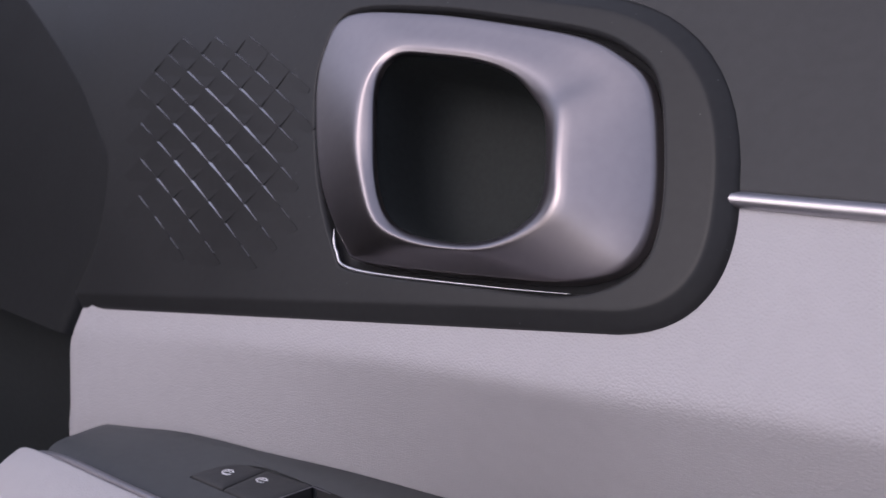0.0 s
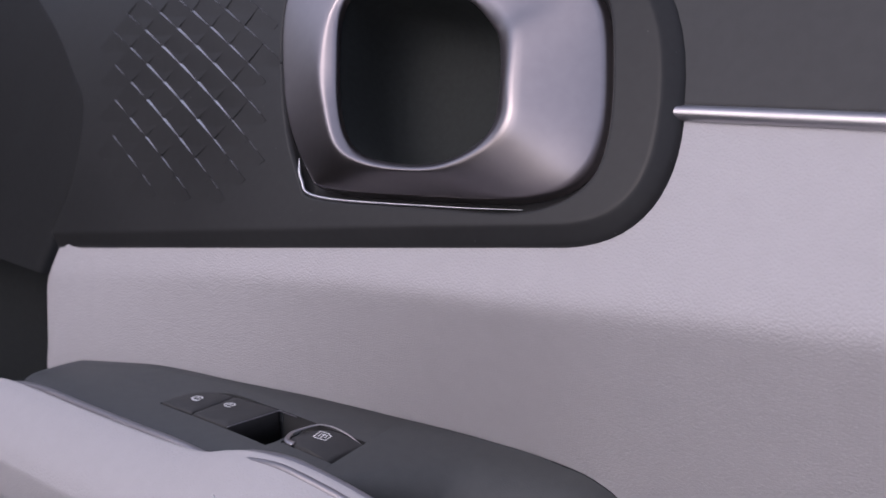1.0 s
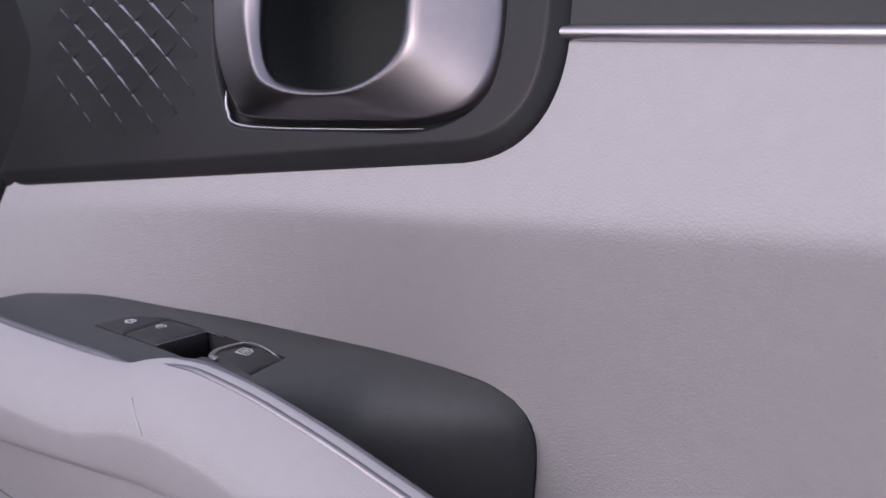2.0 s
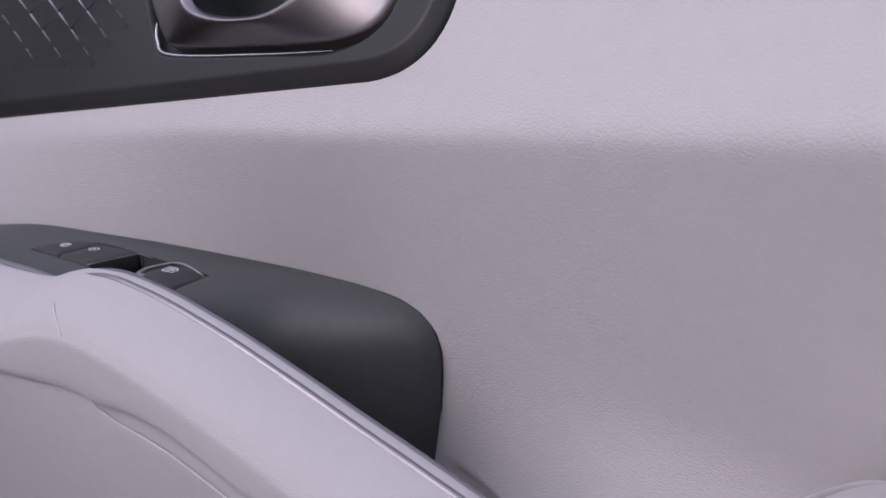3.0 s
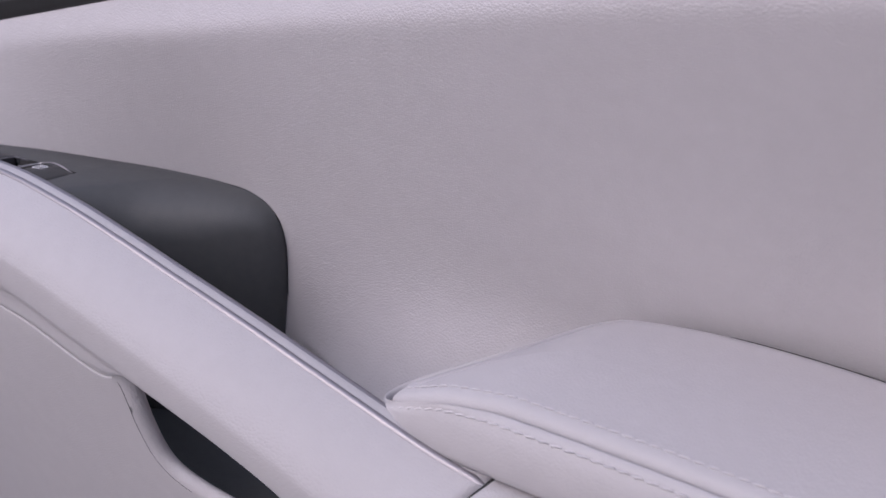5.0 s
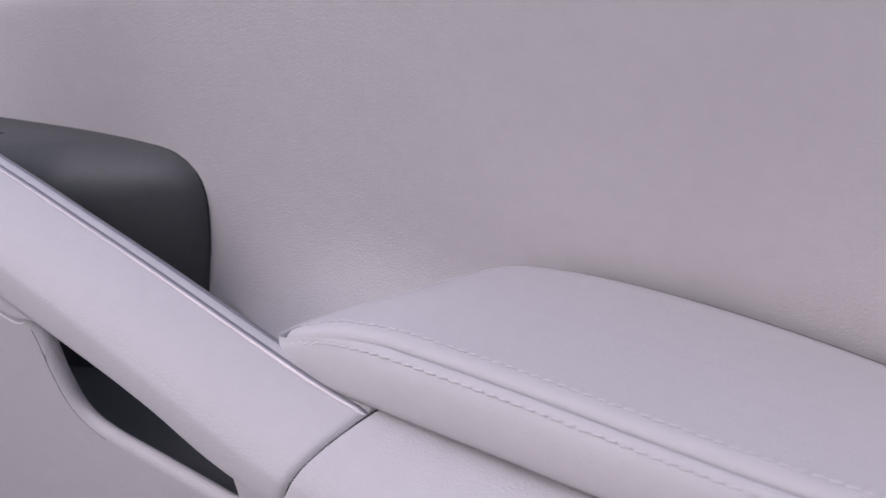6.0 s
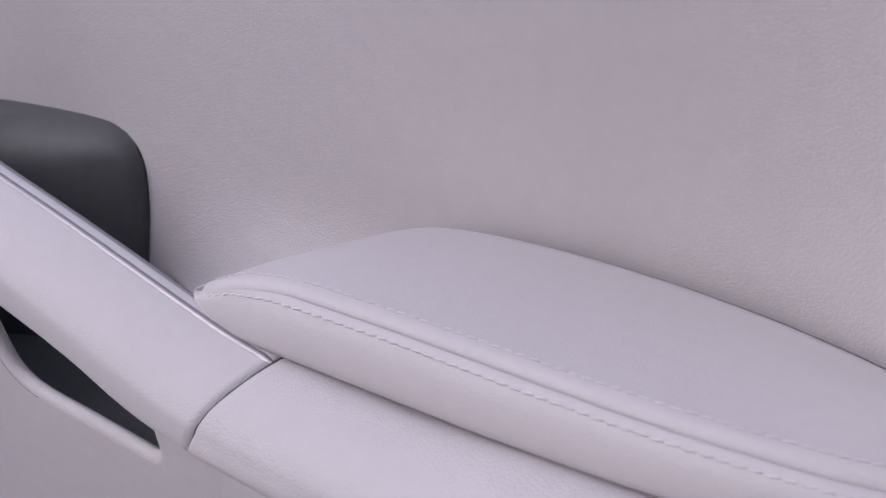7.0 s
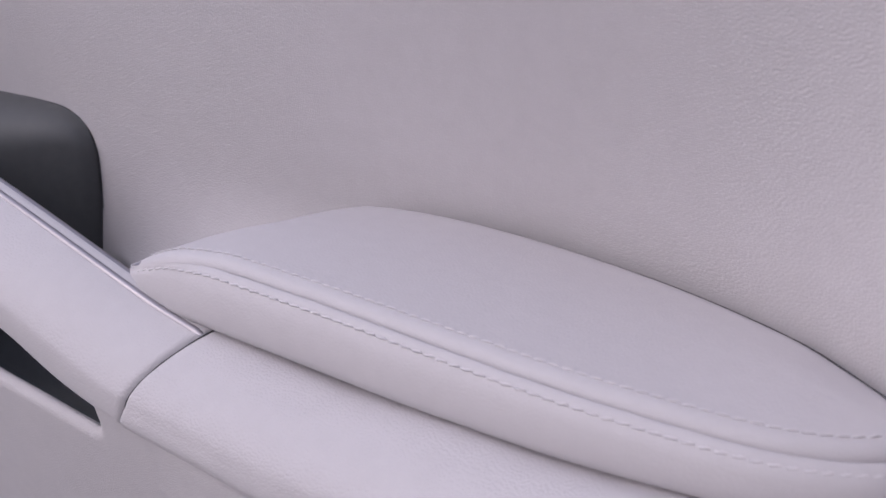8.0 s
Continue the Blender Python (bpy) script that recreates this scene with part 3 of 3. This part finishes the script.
rows = []
for x in steps(-0.022, 0.3178, 110):
    rows.append(bar_section(x, max(0.0, min(1.0, (x - 0.22) / 0.09))))
grab = part("grab_handle", mesh("grab_handle", *grid(rows, close_v=True, cap=True), moulded), door, "pale grey moulded grab handle sloping down to the armrest")


# dark strip stands for the shade in the joint between grab handle and armrest
ring = [p for p in bar_section(0.3180, 1.0) if p.y < -0.0545 and p.z > 0.6155]
mid_ring = Vector((0.31, -0.055, 0.625))
rows = [[p.lerp(mid_ring, 0.018) + Vector((dx, 0, 0)) for p in ring] for dx in (-0.0006, 0.0007)]
part("joint_gap", mesh("joint_gap", *grid(rows), soft_dark), grab, "dark strip standing for the shade in the joint")


def strip_on_bar(a, b, n, offsets):
    rows = []
    for i, x in enumerate(steps(a, b, n)):
        k = min(1.0, i / 10, (n - i) / (8 if b < 0.2 else 1) + (0.0 if b < 0.2 else 0.5))
        rows.append([Vector((x + skew(y, top_z(x) + dz) * max(0.0, min(1.0, (x - 0.22) / 0.09)), y, top_z(x) + dz - 0.0022 * (1 - k) ** 2)) for y, dz in offsets])
    return grid(rows)


part("chrome_strip", mesh("chrome_strip", *strip_on_bar(0.0, 0.1, 40, ((-0.0512, -0.003), (-0.0516, 0.0), (-0.0522, 0.0006), (-0.0532, 0.0007), (-0.0541, 0.0003), (-0.0546, -0.003))), strip_metal), grab, "thin bright silver strip")
part("chrome_strip", mesh("chrome_strip", *strip_on_bar(0.108, 0.3174, 70, ((-0.0528, -0.003), (-0.0532, 0.0003), (-0.0537, 0.0006), (-0.0545, 0.0004), (-0.0556, 0.0002), (-0.0566, 0.0000), (-0.0571, 0.0003), (-0.0577, 0.0005), (-0.0583, 0.0001), (-0.0587, -0.0006), (-0.0589, -0.003))), strip_metal), grab, "thin bright silver strip")

# ----- lower panel with the pocket opening -----
RIM = [(-0.10, 0.600), (-0.03, 0.606), (0.02, 0.630), (0.09, 0.640), (0.12, 0.655), (0.131, 0.660), (0.1375, 0.646), (0.1405, 0.6365), (0.147, 0.6328), (0.1675, 0.6314), (0.18, 0.6293), (0.1918, 0.6269), (0.2022, 0.6253), (0.2062, 0.6235), (0.2078, 0.618), (0.2082, 0.605),
       (0.2110, 0.5952), (0.220, 0.5912), (0.24, 0.5905), (0.262, 0.5898), (0.2705, 0.5900), (0.2735, 0.5935), (0.2742, 0.602), (0.2775, 0.611), (0.287, 0.6175), (0.305, 0.620), (0.34, 0.622), (0.618, 0.622)]


def low_y(x, z):
    return -0.0690 + 0.34 * max(0.0, 0.628 - z) ** 1.1 + 0.0025 * max(0.0, min(1.0, (x - 0.1) / 0.1))


top = spline([(x, 0, z) for x, z in RIM], 6)
rows, lip, forth = [], [], -1.0
for i, p in enumerate(top):
    t = (top[min(i + 1, len(top) - 1)] - top[max(i - 1, 0)]).normalized()
    n = Vector((-t.z, 0, t.x))
    prof = []
    for out, dy in ((-0.0008, 0.0044), (-0.0004, 0.0040), (0.0, 0.0034), (0.0, 0.0026), (-0.0004, 0.0017), (-0.0012, 0.0008), (-0.0024, 0.0002)):
        q = p + n * out
        prof.append(Vector((q.x, low_y(q.x, q.z) + dy, q.z)))
    q = p - n * 0.0036
    forth = max(forth + 2e-5, q.x)
    for k in (0.0, 0.01, 0.02, 0.05, 0.1, 0.2, 0.4, 0.7, 1.0):
        z = q.z + (FLOOR + 0.002 - q.z) * k
        x = q.x + (forth - q.x) * min(1.0, k * 20)
        prof.append(Vector((x, low_y(x, z), z)))
    if 0.2045 < p.x < 0.2225:
        lip.append(Vector((q.x, low_y(q.x, q.z) + 0.0001, q.z)))
    rows.append(prof)
low = part("lower_panel", mesh("lower_panel", *grid(rows), leather), door, "pale grey leather-grained lower door panel with a pocket opening")
pipe = spline([(0.1210, -0.0683, 0.6597), (0.1270, -0.0716, 0.6573), (0.1318, -0.0736, 0.6546), (0.1352, -0.0733, 0.6462), (0.1380, -0.0726, 0.6394), (0.1410, -0.0712, 0.6350), (0.1470, -0.0700, 0.6326), (0.1560, -0.0697, 0.6321), (0.1675, -0.0697, 0.6314), (0.18, -0.0697, 0.6293), (0.1918, -0.0697, 0.6269), (0.2022, -0.0695, 0.6254), (0.2070, -0.0690, 0.6262)], 8)
part("piping", mesh("piping", *tube(pipe, 0.00027), thread), low, "thin pale piping along the seam")
part("parting_line", mesh("parting_line", *tube(lip, 0.0002, 6), cloth), low, "fine grey parting line round the pocket lip")
# dark lining of the grip recess
rows = [[Vector((x, y, z)) for y, z in ((-0.0540, 0.5900), (-0.0510, 0.585), (-0.046, 0.578), (-0.03, 0.574), (-0.004, 0.577), (0.003, 0.584), (0.0075, 0.592))] for x in steps(0.10, 0.276, 12)]
part("recess_lining", mesh("recess_lining", *grid(rows), pod_dark), pod, "charcoal floor of the grip recess")
rows = [[Vector((0.2765 - 0.002 * k, y, z)) for y in (-0.046, -0.03, -0.0015)] for k, z in ((0, 0.575), (0, 0.59), (1, 0.600))]
part("recess_end", mesh("recess_end", *grid(rows), pod_dark), pod, "charcoal end of the grip recess")

# ----- armrest body under the pad -----
body_z = curve_at([(0.30, 0.6376), (0.32, 0.6363), (0.355, 0.6358), (0.385, 0.6378), (0.41, 0.639), (0.43, 0.6405), (0.5, 0.644), (0.8, 0.655)])
rows = []
for i, x in enumerate([0.3182, 0.3185, 0.3192] + steps(0.3215, 0.618, 70)):
    z0 = body_z(x)
    k = (0.0004, 0.0001, 0.0, 0.0)[min(i, 3)]
    P = [(0.014, -0.0005), (-0.02, -0.0006), (-0.05, -0.0004), (-0.0560, -0.0001 - k), (-0.0605 + k, -0.0012 - k), (-0.0665 + k, -0.0046 - k), (-0.0712 + k, -0.0088), (-0.0735 + k, -0.0124), (-0.0741 + k, -0.0155), (-0.0737 + k, -0.022),
         (-0.0728 + k, -0.028), (-0.0710, -0.036), (-0.0685, -0.045), (-0.066, -0.055)]
    shear = max(0.0, 1.0 - (x - 0.3186) / 0.10)
    out = max(0.0, min(1.0, (x - 0.318) / 0.06))
    P = [(y if z > -0.026 else (low_y(x, z0 + z) - 0.0006) * (1 - out) + y * out, z) for y, z in P]
    rows.append([Vector((x + skew(p.y, z0 + p.z) * shear, p.y, z0 + p.z)) for p in spline([(0, y, z) for y, z in P], 3)])
armrest = part("armrest_body", mesh("armrest_body", *grid(rows), leather), door, "pale grey grained leather armrest body")

# ----- armrest pad -----
FRONT = [(0.2856, -0.0478), (0.2873, -0.0523), (0.2960, -0.0550), (0.308, -0.0552), (0.322, -0.0545), (0.352, -0.0535), (0.382, -0.0530), (0.407, -0.0520), (0.428, -0.0495), (0.443, -0.0462), (0.4545, -0.0408), (0.4625, -0.0335)]
BACK = [(0.4660, -0.0265), (0.4600, -0.0190), (0.447, -0.0100), (0.433, -0.0028), (0.405, 0.0042), (0.374, 0.0070), (0.345, 0.0056), (0.325, 0.0005), (0.315, -0.0080), (0.3035, -0.0290), (0.2884, -0.0428)]
outline = spline([(x, y, 0) for x, y in FRONT + BACK], 10, True)
seam_z = curve_at([(0.284, 0.6412), (0.2865, 0.6428), (0.2905, 0.6447), (0.297, 0.6477), (0.306, 0.6508), (0.322, 0.6531), (0.36, 0.6535), (0.41, 0.6535), (0.47, 0.6530)])
S0, S1 = Vector((0.322, -0.028, 0)), Vector((0.436, -0.023, 0))


def spine(p):
    t = max(0.0, min(1.0, (p - S0).dot(S1 - S0) / (S1 - S0).length_squared))
    return S0.lerp(S1, t)


pad_low = curve_at([(0.284, 0.6372), (0.2915, 0.6374), (0.300, 0.6370), (0.312, 0.6368), (0.325, 0.6368), (0.36, 0.6371), (0.40, 0.6387), (0.43, 0.6403), (0.48, 0.643)])


def pad_ring(out, dz, low=None):
    ring, n = [], len(outline)
    for i, p in enumerate(outline):
        t = (outline[(i + 1) % n] - outline[i - 1]).normalized()
        swell = 1.0 if out < 0.0015 else max(0.4, min(1.0, (p.x - 0.290) / 0.03))
        if out > 0:
            swell *= 1 - 0.85 * max(0.0, min(1.0, (p.y + 0.034) / 0.012)) * max(0.0, min(1.0, (p.x - 0.32) / 0.02))
        q = p + Vector((t.y, -t.x, 0)) * out * swell
        deep = seam_z(p.x) - pad_low(p.x)
        q.z = seam_z(p.x) + (dz if dz > -0.0025 else dz * deep / 0.018) if low is None else pad_low(p.x) + low * deep
        ring.append(q)
    return ring


rows = [pad_ring(-0.006, 0, -0.04), pad_ring(-0.0010, 0, -0.02), pad_ring(0.0014, 0, 0.01), pad_ring(0.0030, 0, 0.10), pad_ring(0.0038, 0, 0.22), pad_ring(0.0042, 0, 0.42), pad_ring(0.0040, -0.0060), pad_ring(0.0031, -0.0030), pad_ring(0.0021, -0.0014),
        pad_ring(0.0012, -0.0002), pad_ring(0.0008, -0.0003), pad_ring(0.0004, -0.0011), pad_ring(0.0002, -0.0024), pad_ring(-0.0004, -0.0024), pad_ring(-0.0006, -0.0011), pad_ring(-0.0010, 0.0000), pad_ring(-0.0018, 0.0010), pad_ring(-0.0034, 0.0015)]
ring0 = pad_ring(-0.0034, 0.0015)
for k in (0.06, 0.14, 0.25, 0.4, 0.6, 0.8, 1.0):
    rows.append([Vector((*(p.xy.lerp(spine(Vector((p.x, p.y, 0))).xy, k)), p.z + (0.6563 - p.z) * math.sin(k * math.pi / 2))) for p in ring0])
pad = part("armrest_pad", mesh("armrest_pad", *grid(rows, close_v=True), nappa), door, "pale grey smooth leather armrest pad with double stitching")

# dark strip stands for the shade where the pad meets the wall
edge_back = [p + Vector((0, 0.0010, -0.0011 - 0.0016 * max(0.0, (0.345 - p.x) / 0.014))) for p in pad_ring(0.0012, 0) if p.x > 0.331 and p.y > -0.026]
part("edge_welt", mesh("edge_welt", *tube(edge_back, 0.0007, 6), soft_dark), pad, "dark strip standing for the shade between pad and wall")

# grey strip puts the shade of the seam groove into colour
seam_ring = pad_ring(-0.0001, -0.0012)
part("seam_line", mesh("seam_line", *tube(seam_ring[-6:] + seam_ring[:124], 0.00026, 6), carpet), pad, "seam between the two leather panels, its shade a grey strip")

# stitches: short slanted beads of thread, one mesh for each
bead = []
for k in range(9):
    t = -1 + 2 * k / 8
    w = 0.00030 * math.sqrt(max(0.05, 1 - t * t))
    bead.append([Vector((t * 0.00125, 0.00022 * math.sin(t * 2.2) + w * math.cos(a), w * math.sin(a) * 0.9 + 0.00015 * (1 - 1.1 * t * t))) for a in (2 * math.pi * j / 6 for j in range(6))])
bead_mesh = mesh("stitch", *grid(bead, close_v=True, cap=True), thread)
for out, dz, tilt in ((0.0026, -0.0018, -0.15), (-0.0040, 0.00165, -0.15)):
    ring = pad_ring(out, dz)
    ring = ring[-6:] + ring[:124]
    need, acc = 0.002, 0.0
    for a, b in zip(ring, ring[1:]):
        seg = (b - a).length
        while acc + seg >= need:
            p = a.lerp(b, (need - acc) / seg)
            d = (b - a).normalized()
            nrm = Vector((0, 0, 1)) if out < 0 else Vector((d.y, -d.x, 0.9)).normalized()
            side = nrm.cross(d).normalized()
            d2 = (d + side * tilt).normalized()
            side = nrm.cross(d2).normalized()
            ob = part("stitch", bead_mesh, pad)
            ob.matrix_local = Matrix((d2, side, d2.cross(side))).transposed().to_4x4()
            ob.location = p
            need += 0.0029
        acc += seg

# ================= around the door =================
cover = new("front_trim", mesh("front_trim", *block(-0.75, -0.062, 0.012, 0.30, FLOOR, 0.652, 0.012), black))
tagged(cover, "black trim beyond the front edge of the door", "trim", kind="structure")
post = new("pillar_wall", mesh("pillar_wall", *block(-0.75, 0.72, 0.16, 0.24, FLOOR, 0.93, 0.01), black))
tagged(post, "dark car body behind the door", "car body", kind="structure")
floor = new("floor", mesh("floor", *block(-6, 6, -6, 6, FLOOR - 0.05, FLOOR, 0.004), carpet))
tagged(floor, "plain grey floor under the car door", "floor", kind="structure")
# unseen wall added to block sky light from the rear
rear = new("rear_wall", mesh("rear_wall", *block(0.62, 0.72, -1.0, 0.155, FLOOR, 1.2, 0.02), cloth))
tagged(rear, "plain grey cloth wall, unseen, added to keep light off the rear of the door", "cabin wall", kind="structure")
# unseen dark block added to dim light and reflections on the door's front
dash = new("dashboard", mesh("dashboard", *block(-1.1, -0.30, -1.4, -0.03, FLOOR, 0.90, 0.03), dull_dark))
tagged(dash, "plain dark block at the dashboard, unseen, added to darken the front of the door", "dashboard", kind="structure")
